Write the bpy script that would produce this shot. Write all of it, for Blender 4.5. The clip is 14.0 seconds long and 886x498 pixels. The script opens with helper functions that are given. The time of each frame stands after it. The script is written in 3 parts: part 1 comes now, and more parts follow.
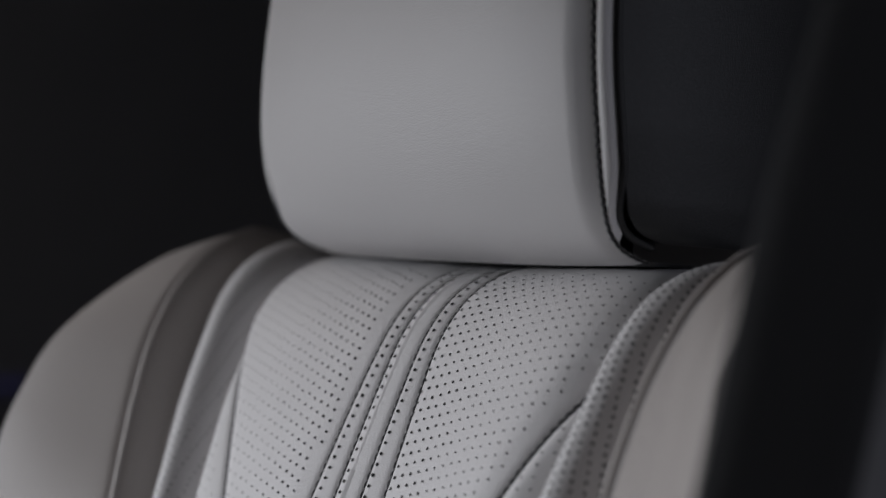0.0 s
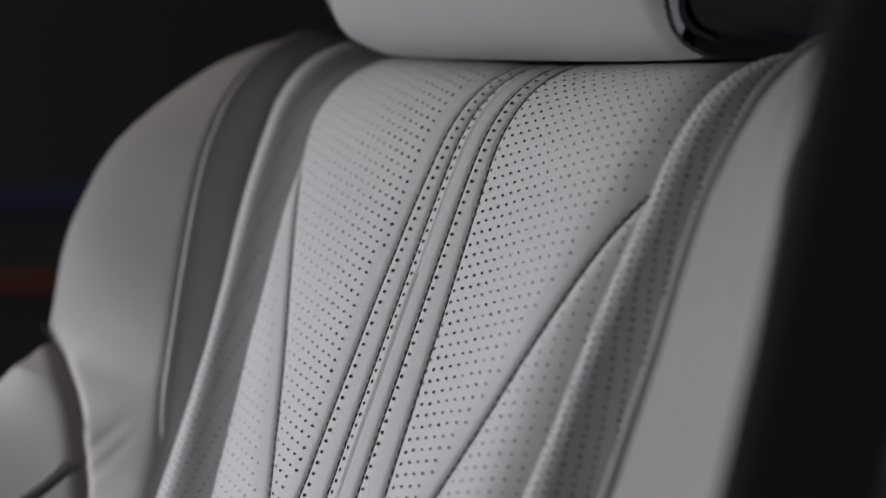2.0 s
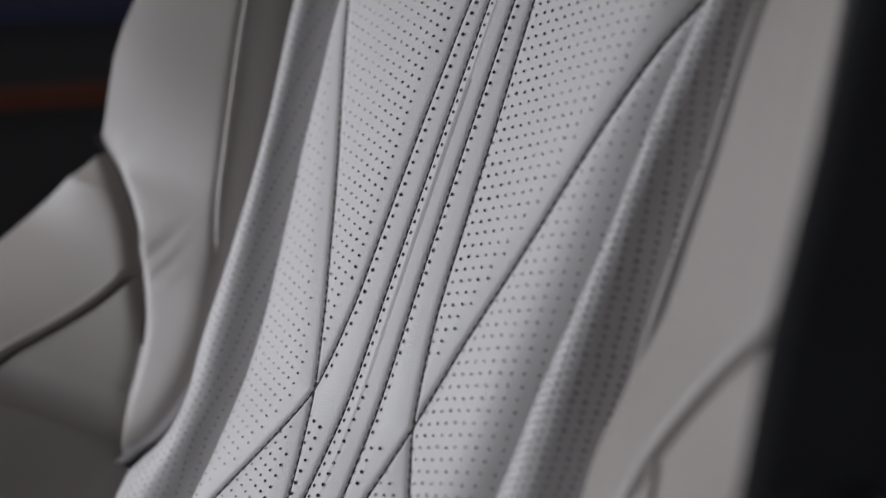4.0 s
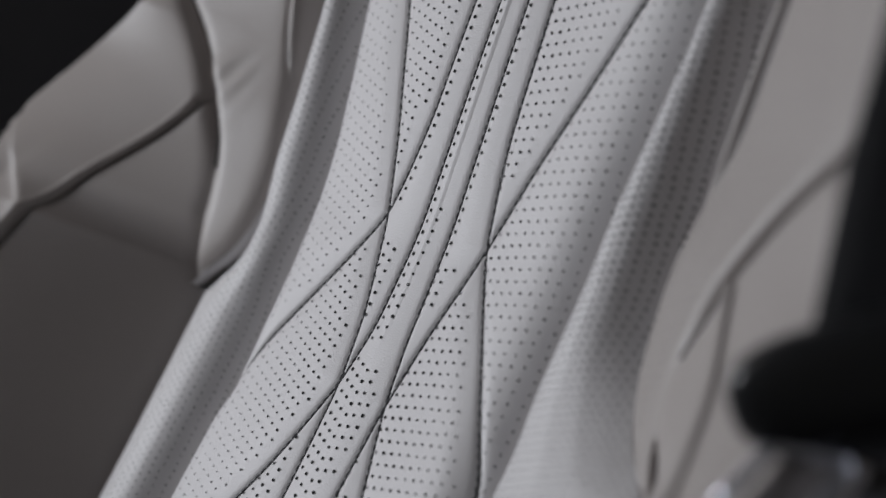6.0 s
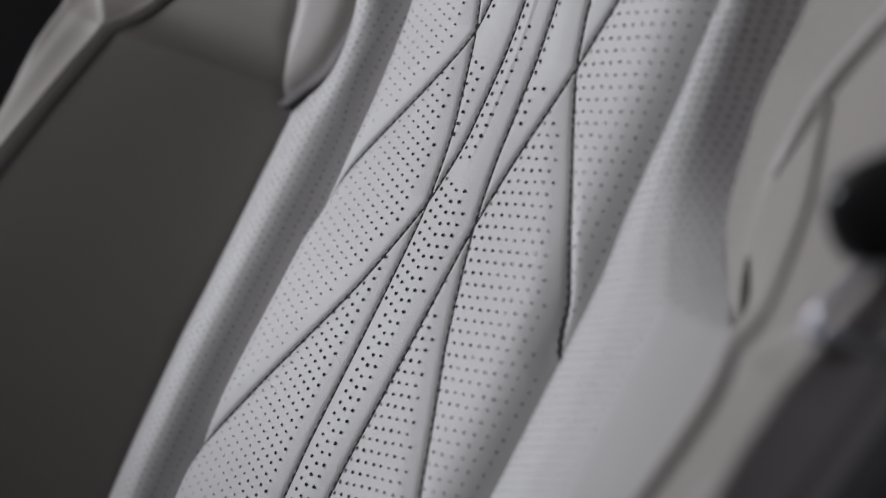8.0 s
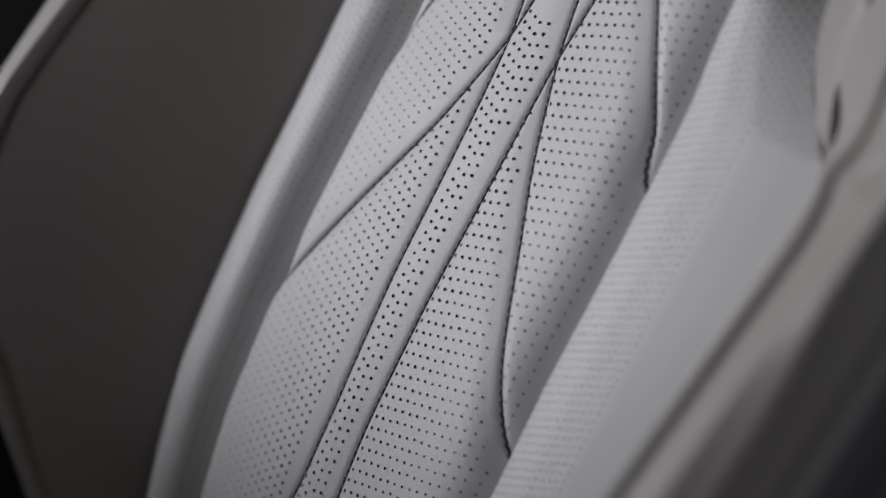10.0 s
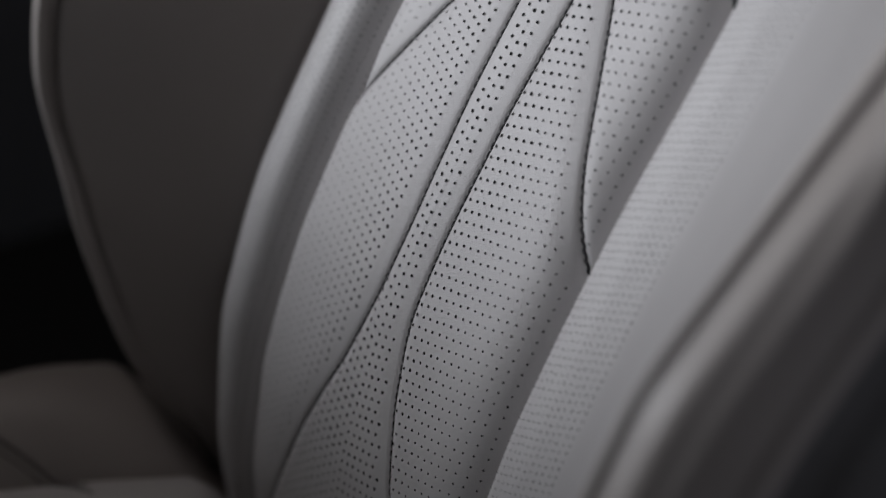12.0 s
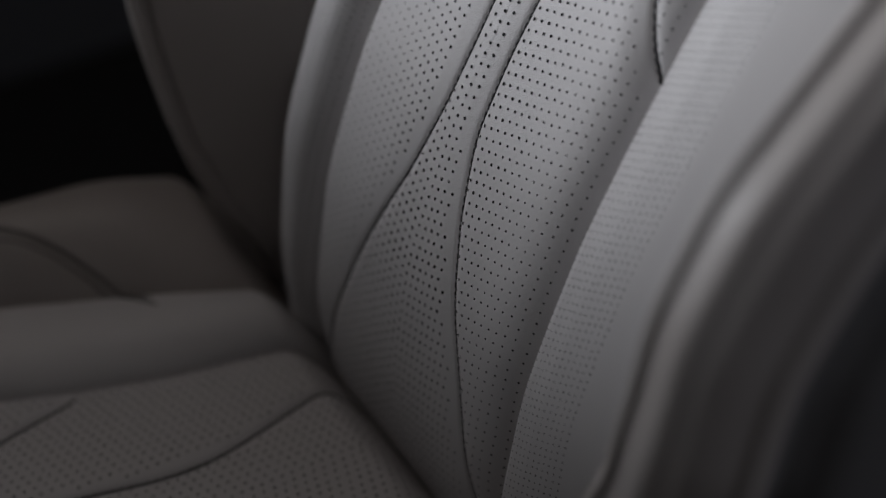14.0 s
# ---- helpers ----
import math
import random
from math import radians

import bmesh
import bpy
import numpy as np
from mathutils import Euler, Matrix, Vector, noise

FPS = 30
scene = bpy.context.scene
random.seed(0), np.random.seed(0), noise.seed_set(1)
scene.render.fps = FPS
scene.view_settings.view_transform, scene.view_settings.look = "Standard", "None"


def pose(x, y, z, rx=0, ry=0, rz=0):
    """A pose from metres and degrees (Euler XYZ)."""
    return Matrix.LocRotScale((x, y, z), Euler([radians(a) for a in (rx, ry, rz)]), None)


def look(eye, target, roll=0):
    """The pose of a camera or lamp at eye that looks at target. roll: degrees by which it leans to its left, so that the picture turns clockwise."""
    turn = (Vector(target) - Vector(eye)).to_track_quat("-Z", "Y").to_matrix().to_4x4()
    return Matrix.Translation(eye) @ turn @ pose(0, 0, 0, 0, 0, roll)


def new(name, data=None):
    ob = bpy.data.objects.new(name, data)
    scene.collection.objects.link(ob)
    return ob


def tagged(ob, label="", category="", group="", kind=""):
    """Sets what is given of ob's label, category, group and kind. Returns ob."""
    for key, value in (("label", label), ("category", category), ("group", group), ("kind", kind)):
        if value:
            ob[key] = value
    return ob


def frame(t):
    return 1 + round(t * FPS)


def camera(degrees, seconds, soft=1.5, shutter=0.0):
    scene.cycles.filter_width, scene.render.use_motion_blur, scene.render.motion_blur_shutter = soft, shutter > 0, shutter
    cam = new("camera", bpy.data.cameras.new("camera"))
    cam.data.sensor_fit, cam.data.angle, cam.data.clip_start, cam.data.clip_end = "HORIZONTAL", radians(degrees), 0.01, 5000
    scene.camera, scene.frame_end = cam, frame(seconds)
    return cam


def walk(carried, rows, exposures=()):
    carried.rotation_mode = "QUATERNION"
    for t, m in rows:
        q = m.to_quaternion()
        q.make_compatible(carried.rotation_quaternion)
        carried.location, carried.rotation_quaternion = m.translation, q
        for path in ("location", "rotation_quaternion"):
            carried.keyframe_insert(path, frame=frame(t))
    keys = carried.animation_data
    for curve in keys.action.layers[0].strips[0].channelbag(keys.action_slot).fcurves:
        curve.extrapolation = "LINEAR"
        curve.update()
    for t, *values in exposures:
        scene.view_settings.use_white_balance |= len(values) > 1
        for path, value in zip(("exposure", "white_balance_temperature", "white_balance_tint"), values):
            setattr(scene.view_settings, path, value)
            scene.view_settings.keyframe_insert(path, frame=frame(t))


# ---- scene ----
# ---- camera ----
cam = camera(28.0, 14.0, 1.5)
cam.data.dof.use_dof = True
cam.data.dof.focus_distance = 0.81
cam.data.dof.aperture_fstop = 3.2
# seconds, eye x y z, heading to the left, tilt up, lean to the right
ROWS = [
    (0, 0.6340, -0.3947, 0.6922, 48.00, 1.16, -3.31),
    (0.5, 0.6320, -0.3923, 0.6928, 48.01, -0.57, -2.81),
    (1, 0.6302, -0.3909, 0.6933, 48.53, -2.21, -2.47),
    (1.5, 0.6284, -0.3902, 0.6924, 49.03, -3.71, -2.14),
    (2, 0.6264, -0.3894, 0.6917, 49.58, -5.32, -1.82),
    (2.5, 0.6242, -0.3889, 0.6911, 50.01, -6.87, -1.41),
    (3, 0.6223, -0.3875, 0.6898, 50.34, -8.40, -1.29),
    (5.5, 0.6203, -0.3911, 0.6859, 52.44, -15.53, -0.83),
    (6, 0.6196, -0.3921, 0.6844, 53.07, -16.85, -0.80),
    (6.5, 0.6183, -0.3930, 0.6826, 53.69, -18.28, -0.63),
    (7, 0.6169, -0.3916, 0.6824, 54.47, -19.88, -0.28),
    (7.5, 0.6155, -0.3908, 0.6815, 55.24, -21.31, 0.09),
    (8, 0.6143, -0.3919, 0.6810, 55.86, -22.55, 0.43),
    (10.5, 0.6136, -0.4245, 0.6816, 57.54, -28.84, 1.09),
    (11, 0.6115, -0.4273, 0.6795, 58.05, -30.17, 1.05),
    (11.5, 0.6091, -0.4288, 0.6768, 58.58, -31.57, 1.21),
    (12, 0.6074, -0.4300, 0.6743, 59.22, -32.98, 1.40),
    (12.5, 0.6057, -0.4310, 0.6710, 59.76, -34.41, 1.57),
    (13, 0.6044, -0.4322, 0.6676, 60.38, -35.70, 1.82),
    (13.5, 0.6031, -0.4331, 0.6645, 61.00, -36.88, 2.10),
    (14, 0.6018, -0.4342, 0.6611, 61.57, -38.34, 2.35),
]


def gaze(x, y, z, heading, tilt, lean):
    a, b = radians(heading), radians(tilt)
    ahead = Vector((-math.sin(a) * math.cos(b), math.cos(a) * math.cos(b), math.sin(b)))
    return look((x, y, z), Vector((x, y, z)) + ahead, -lean)


walk(cam, [(t, gaze(*row)) for t, *row in ROWS])

# ---- light ----
world = bpy.data.worlds.new("world")
scene.world = world
world.use_nodes = True
world.node_tree.nodes["Background"].inputs[0].default_value = (1.0, 0.96, 0.93, 1)
world.node_tree.nodes["Background"].inputs[1].default_value = 0.065
scene.view_settings.exposure = 0.0


def area_lamp(name, eye, target, width, height, power, colour):
    lamp = bpy.data.lights.new(name, "AREA")
    lamp.shape, lamp.size, lamp.size_y, lamp.energy, lamp.color = "RECTANGLE", width, height, power, colour
    ob = new(name, lamp)
    ob.matrix_world = look(eye, target)
    return ob


windscreen = area_lamp("windscreen_daylight", (-1.75, -2.10, 1.0), (0, 0, 0.30), 1.1, 0.6, 18.6, (0.925, 0.955, 1.02))
windscreen.data.spread = radians(100)
# warm overhead fill added to brighten the cushion; stands for no known source
area_lamp("cushion_fill", (-0.70, -0.40, 1.38), (-0.1, -0.3, 0.0), 0.6, 0.5, 2.2, (1.0, 0.90, 0.85))
area_lamp("door_daylight", (1.4, 0.62, 1.0), (0.25, 0, 0.4), 0.6, 0.4, 2.4, (0.80, 0.84, 1.0))


# ---- materials ----
def material(name, colour, rough=0.5, bump=0.0, grain=900.0, wear=0.06, wear_scale=9.0, metal=0.0, spec=0.4, second=None, coat=0.0):
    """Procedural surface: pebbled cell grain, faint large patches of wear, colour shift."""
    m = bpy.data.materials.new(name)
    m.use_nodes = True
    n, l = m.node_tree.nodes, m.node_tree.links
    b = n["Principled BSDF"]
    b.inputs["Roughness"].default_value, b.inputs["Metallic"].default_value = rough, metal
    b.inputs["Specular IOR Level"].default_value = spec
    if coat:
        b.inputs["Coat Weight"].default_value = coat
    tex = n.new("ShaderNodeTexCoord")
    big = n.new("ShaderNodeTexNoise")
    big.inputs["Scale"].default_value, big.inputs["Detail"].default_value = wear_scale, 5
    l.new(tex.outputs["Object"], big.inputs["Vector"])
    mix = n.new("ShaderNodeMixRGB")
    lo = tuple(c * (1 - wear) for c in (second or colour))
    hi = tuple(min(1, c * (1 + wear)) for c in colour)
    mix.inputs[1].default_value, mix.inputs[2].default_value = (*lo, 1), (*hi, 1)
    l.new(big.outputs["Fac"], mix.inputs[0])
    l.new(mix.outputs[0], b.inputs["Base Color"])
    rr = n.new("ShaderNodeMapRange")
    rr.inputs["To Min"].default_value, rr.inputs["To Max"].default_value = rough - 0.06, rough + 0.08
    l.new(big.outputs["Fac"], rr.inputs["Value"])
    l.new(rr.outputs[0], b.inputs["Roughness"])
    if bump:
        cell = n.new("ShaderNodeTexVoronoi")
        cell.feature = "DISTANCE_TO_EDGE"
        cell.inputs["Scale"].default_value = grain
        fine = n.new("ShaderNodeTexNoise")
        fine.inputs["Scale"].default_value, fine.inputs["Detail"].default_value = grain * 0.35, 4
        l.new(tex.outputs["Object"], fine.inputs["Vector"])
        warp = n.new("ShaderNodeVectorMath")
        warp.operation = "MULTIPLY_ADD"
        warp.inputs[1].default_value = (0.6 / grain,) * 3
        l.new(fine.outputs["Color"], warp.inputs[0])
        l.new(tex.outputs["Object"], warp.inputs[2])
        l.new(warp.outputs[0], cell.inputs["Vector"])
        cap = n.new("ShaderNodeMath")
        cap.operation = "MINIMUM"
        cap.inputs[1].default_value = 0.22
        l.new(cell.outputs["Distance"], cap.inputs[0])
        add = n.new("ShaderNodeMath")
        add.operation = "MULTIPLY_ADD"
        add.inputs[1].default_value = 0.35
        l.new(fine.outputs["Fac"], add.inputs[0])
        l.new(cap.outputs[0], add.inputs[2])
        bp = n.new("ShaderNodeBump")
        bp.inputs["Strength"].default_value, bp.inputs["Distance"].default_value = bump, 0.0012
        l.new(add.outputs[0], bp.inputs["Height"])
        l.new(bp.outputs[0], b.inputs["Normal"])
    return m


LEATHER = material("light_grey_leather", (0.60, 0.585, 0.585), 0.46, 0.24, 760, 0.03)
LEATHER_SIDE = material("grey_beige_leather", (0.345, 0.316, 0.300), 0.42, 0.20, 650, 0.04)
DARK_LEATHER = material("black_leather", (0.02, 0.02, 0.021), 0.5, 0.25, 700, 0.15)
THREAD = material("dark_grey_thread", (0.035, 0.034, 0.036), 0.8, 0.0, wear=0.2, wear_scale=300)
PALE_THREAD = material("grey_thread", (0.30, 0.29, 0.29), 0.7, 0.0, wear=0.1, wear_scale=300)
HOLE = material("perforation_black", (0.012, 0.012, 0.013), 0.9, 0.0)
CARPET = material("black_carpet", (0.010, 0.010, 0.010), 0.95, 0.5, 500, 0.3)
TRIM = material("charcoal_plastic", (0.135, 0.132, 0.134), 0.5, 0.3, 900, 0.1)
PIANO = material("black_plastic", (0.02, 0.02, 0.021), 0.3, 0.0)
WEBBING = material("black_webbing", (0.028, 0.028, 0.030), 0.85, 0.4, 900, 0.2)
CHROME = material("polished_steel", (0.66, 0.67, 0.72), 0.34, 0.0, metal=1.0, wear=0.03)
LINER = material("dark_headlining", (0.15, 0.15, 0.155), 0.95, 0.4, 600, 0.1)


# ---- helpers for building ----
def mesh_of(name, verts, faces, mat, smooth=True):
    me = bpy.data.meshes.new(name)
    me.from_pydata([tuple(v) for v in verts], [], [tuple(f) for f in faces])
    me.materials.append(mat)
    if smooth:
        me.polygons.foreach_set("use_smooth", [True] * len(me.polygons))
    me.update()
    return me


def piece(name, verts, faces, mat, parent=None, label="", smooth=True):
    ob = new(name, mesh_of(name, verts, faces, mat, smooth))
    if parent:
        ob.parent = parent
    return tagged(ob, label)


def part(name, bm, mat, parent=None, label="", smooth=True):
    me = bpy.data.meshes.new(name)
    bm.to_mesh(me)
    bm.free()
    me.materials.append(mat)
    if smooth:
        me.polygons.foreach_set("use_smooth", [True] * len(me.polygons))
    ob = new(name, me)
    if parent:
        ob.parent = parent
    return tagged(ob, label)


def sheet(verts_grid):
    """Faces of a grid of rows x columns."""
    r, c = verts_grid
    i = np.arange(r * c).reshape(r, c)
    return np.stack([i[:-1, :-1], i[:-1, 1:], i[1:, 1:], i[1:, :-1]], -1).reshape(-1, 4)


def tube(points, radius, sides=6, closed_ends=True):
    """Vertices and faces of a round cord along points."""
    P = [Vector(p) for p in points]
    verts, faces = [], []
    for i, p in enumerate(P):
        d = (P[min(i + 1, len(P) - 1)] - P[max(i - 1, 0)]).normalized()
        a = d.orthogonal().normalized() if i == 0 else (a - d * a.dot(d)).normalized()
        b = d.cross(a)
        for k in range(sides):
            t = 2 * math.pi * k / sides
            verts.append(p + radius * (a * math.cos(t) + b * math.sin(t)))
    for i in range(len(P) - 1):
        for k in range(sides):
            q = (k + 1) % sides
            faces.append((i * sides + k, i * sides + q, (i + 1) * sides + q, (i + 1) * sides + k))
    if closed_ends:
        faces.append(tuple(range(sides))[::-1])
        faces.append(tuple(range((len(P) - 1) * sides, len(P) * sides)))
    return verts, faces


def box_bm(size, place=(0, 0, 0), bevel=0.0, segments=3, turn=None):
    bm = bmesh.new()
    bmesh.ops.create_cube(bm, size=1, matrix=Matrix.Translation(place) @ (turn or Matrix()) @ Matrix.Diagonal((*size, 1)))
    if bevel:
        bmesh.ops.bevel(bm, geom=bm.edges[:], offset=bevel, segments=segments, profile=0.5, affect="EDGES")
    return bm


def smooth_curve(points, width=0.010):
    """A function of height through (height, value) points, rounded over width."""
    pts = sorted(points)
    xs, ys = np.array([p[0] for p in pts]), np.array([p[1] for p in pts])
    fine = np.linspace(xs[0] - 0.05, xs[-1] + 0.05, 1200)
    step = fine[1] - fine[0]
    raw = np.interp(fine, xs, ys)
    raw[fine < xs[0]] = ys[0] + (fine[fine < xs[0]] - xs[0]) * (ys[1] - ys[0]) / (xs[1] - xs[0])
    raw[fine > xs[-1]] = ys[-1] + (fine[fine > xs[-1]] - xs[-1]) * (ys[-1] - ys[-2]) / (xs[-1] - xs[-2])
    k = max(1, int(width / step))
    ker = np.exp(-0.5 * (np.arange(-3 * k, 3 * k + 1) / k) ** 2)
    out = np.convolve(np.pad(raw, 3 * k, mode="edge"), ker / ker.sum(), "valid")
    return lambda v: np.interp(v, fine, out)


def step01(a, b, x):
    t = np.clip((x - a) / (b - a), 0, 1)
    return t * t * (3 - 2 * t)


# ---- the seat back: u across, v up along the back, w out of it ----
RECLINE = radians(24.0)
BASE = np.array([0, -0.1558, 0.0])
UP = np.array([0, math.sin(RECLINE), math.cos(RECLINE)])
OUT = np.array([0, -math.cos(RECLINE), math.sin(RECLINE)])
spine = smooth_curve([(-0.06, -0.075), (-0.02, -0.040), (0, -0.018), (0.05, 0.006), (0.12, 0.023), (0.16, 0.0255), (0.20, 0.0265), (0.25, 0.022),
                      (0.31, 0.0143), (0.35, 0.0065), (0.42, -0.006), (0.46, -0.012), (0.51, -0.0165), (0.58, -0.0145),
                      (0.65, -0.0135), (0.70, -0.013), (0.74, -0.0135), (0.767, -0.022), (0.792, -0.045), (0.807, -0.075), (0.82, -0.12)], 0.011)
edge = smooth_curve([(-0.06, 0.095), (0.05, 0.0975), (0.16, 0.0985), (0.26, 0.0990), (0.35, 0.0990), (0.42, 0.0975), (0.46, 0.0970), (0.50, 0.0980), (0.54, 0.1010), (0.58, 0.1080), (0.62, 0.1150), (0.66, 0.1185), (0.70, 0.1250), (0.74, 0.1290), (0.80, 0.131)])
seam_a = smooth_curve([(-0.06, 0.108), (0.0, 0.089), (0.05, 0.068), (0.09, 0.053), (0.12, 0.0395), (0.16, 0.024), (0.20, 0.0145), (0.24, 0.0132), (0.31, 0.015),
                       (0.39, 0.0165), (0.43, 0.018), (0.465, 0.024), (0.51, 0.037), (0.55, 0.0505), (0.58, 0.0625), (0.62, 0.078), (0.655, 0.092), (0.692, 0.107), (0.73, 0.1235)], 0.007)
seam_b = smooth_curve([(0.375, 0.107), (0.386, 0.0985), (0.395, 0.0920), (0.405, 0.0890), (0.42, 0.0870), (0.44, 0.0775), (0.46, 0.0662), (0.485, 0.0510), (0.51, 0.037), (0.535, 0.032), (0.56, 0.0285), (0.60, 0.027), (0.65, 0.025), (0.70, 0.022), (0.73, 0.0195), (0.80, 0.018)], 0.006)
seam_c = smooth_curve([(0.26, 0.098), (0.30, 0.077), (0.34, 0.0575), (0.38, 0.037), (0.40, 0.029), (0.43, 0.018), (0.46, 0.0125), (0.50, 0.011), (0.60, 0.0095), (0.70, 0.0085), (0.80, 0.008)], 0.006)
groove_g = smooth_curve([(0.38, 0.230), (0.43, 0.195), (0.446, 0.170), (0.46, 0.1555), (0.475, 0.1480), (0.49, 0.1435), (0.505, 0.1420), (0.52, 0.1412), (0.535, 0.1425), (0.55, 0.146), (0.59, 0.152), (0.62, 0.1565), (0.65, 0.161), (0.68, 0.164), (0.71, 0.167), (0.74, 0.170), (0.80, 0.174)], 0.006)
roll_edge = smooth_curve([(0.38, 0.230), (0.45, 0.165), (0.48, 0.146), (0.51, 0.1412), (0.55, 0.1405), (0.58, 0.1405), (0.61, 0.1415), (0.64, 0.1440), (0.67, 0.1500), (0.70, 0.1550), (0.73, 0.1580), (0.76, 0.1630), (0.82, 0.170)], 0.008)
seam_h = smooth_curve([(-0.06, 0.140), (0.05, 0.154), (0.12, 0.167), (0.20, 0.172), (0.27, 0.172), (0.34, 0.173), (0.40, 0.176), (0.44, 0.1775), (0.46, 0.1745), (0.48, 0.1715), (0.50, 0.1736), (0.52, 0.1822), (0.54, 0.1935), (0.56, 0.2067), (0.58, 0.225), (0.60, 0.252), (0.63, 0.31)])
crest = smooth_curve([(-0.06, 0.150), (0.03, 0.168), (0.06, 0.182), (0.105, 0.202), (0.15, 0.222), (0.18, 0.240), (0.22, 0.247), (0.34, 0.2475), (0.43, 0.246), (0.46, 0.238), (0.49, 0.221), (0.52, 0.201), (0.55, 0.190)])
crest_w = smooth_curve([(-0.06, -0.085), (0.0, -0.024), (0.02, 0.0), (0.061, 0.040), (0.09, 0.058), (0.127, 0.078), (0.147, 0.086), (0.17, 0.096), (0.20, 0.110), (0.25, 0.122), (0.30, 0.118), (0.34, 0.102), (0.37, 0.0895), (0.40, 0.0765), (0.43, 0.0635), (0.445, 0.0565), (0.46, 0.057), (0.475, 0.060), (0.49, 0.055), (0.515, 0.042), (0.54, 0.030), (0.56, 0.026), (0.58, 0.024), (0.62, 0.024)])
swell = smooth_curve([(-0.06, 0.0), (0.30, 0.0), (0.35, 0.004), (0.42, 0.014), (0.445, 0.014), (0.46, 0.008), (0.475, 0.002), (0.49, 0.0), (0.60, 0.0)])
wing_w = smooth_curve([(0.40, -0.008), (0.45, -0.006), (0.50, -0.003), (0.54, 0.0), (0.59, 0.004), (0.62, 0.008), (0.65, 0.011), (0.68, 0.0150), (0.71, 0.0180), (0.74, 0.0200), (0.79, 0.021)])
rim = smooth_curve([(-0.06, 0.155), (0.03, 0.176), (0.06, 0.20), (0.105, 0.237), (0.17, 0.270), (0.20, 0.280), (0.30, 0.284), (0.45, 0.285), (0.50, 0.284), (0.54, 0.270), (0.56, 0.256), (0.582, 0.242), (0.607, 0.238), (0.648, 0.234), (0.69, 0.227), (0.715, 0.218),
                    (0.735, 0.212), (0.752, 0.206), (0.765, 0.203), (0.78, 0.192), (0.82, 0.165)], 0.007)
# height over the insert along the padded strip, from the insert's edge (0) to its outer edge (1)
above_near = smooth_curve([(0, -0.018), (0.05, -0.010), (0.15, 0.002), (0.36, 0.005), (0.54, 0.002), (0.75, -0.008), (1, -0.021)], 0.045)
above_far = smooth_curve([(0, -0.021), (0.12, -0.018), (0.25, -0.009), (0.36, -0.001), (0.5, 0.004), (0.7, 0.005), (0.88, 0.0), (1, -0.010)], 0.05)
below_near = smooth_curve([(0, -0.018), (0.04, -0.009), (0.11, 0.001), (0.35, 0.003), (0.6, 0.001), (0.8, -0.003), (1, -0.008)], 0.035)
below_far = smooth_curve([(0, -0.021), (0.06, -0.017), (0.12, -0.010), (0.19, -0.002), (0.28, 0.003), (0.42, 0.0045), (0.56, 0.001), (0.7, -0.005), (0.84, -0.013), (1, -0.022)], 0.032)
V0, V1 = -0.05, 0.812


def strip_end(v):
    """Outer edge of the padded strip: beside a sunken channel above, at the side bolster below."""
    return np.minimum(np.minimum(roll_edge(v), groove_g(v) - 0.0008), seam_h(v))


def wing_seam(v):
    """Sewn line on the shoulder wing, a finger's width outside its rolled front edge."""
    return groove_g(v) + 0.0095 * step01(0.53, 0.59, v)


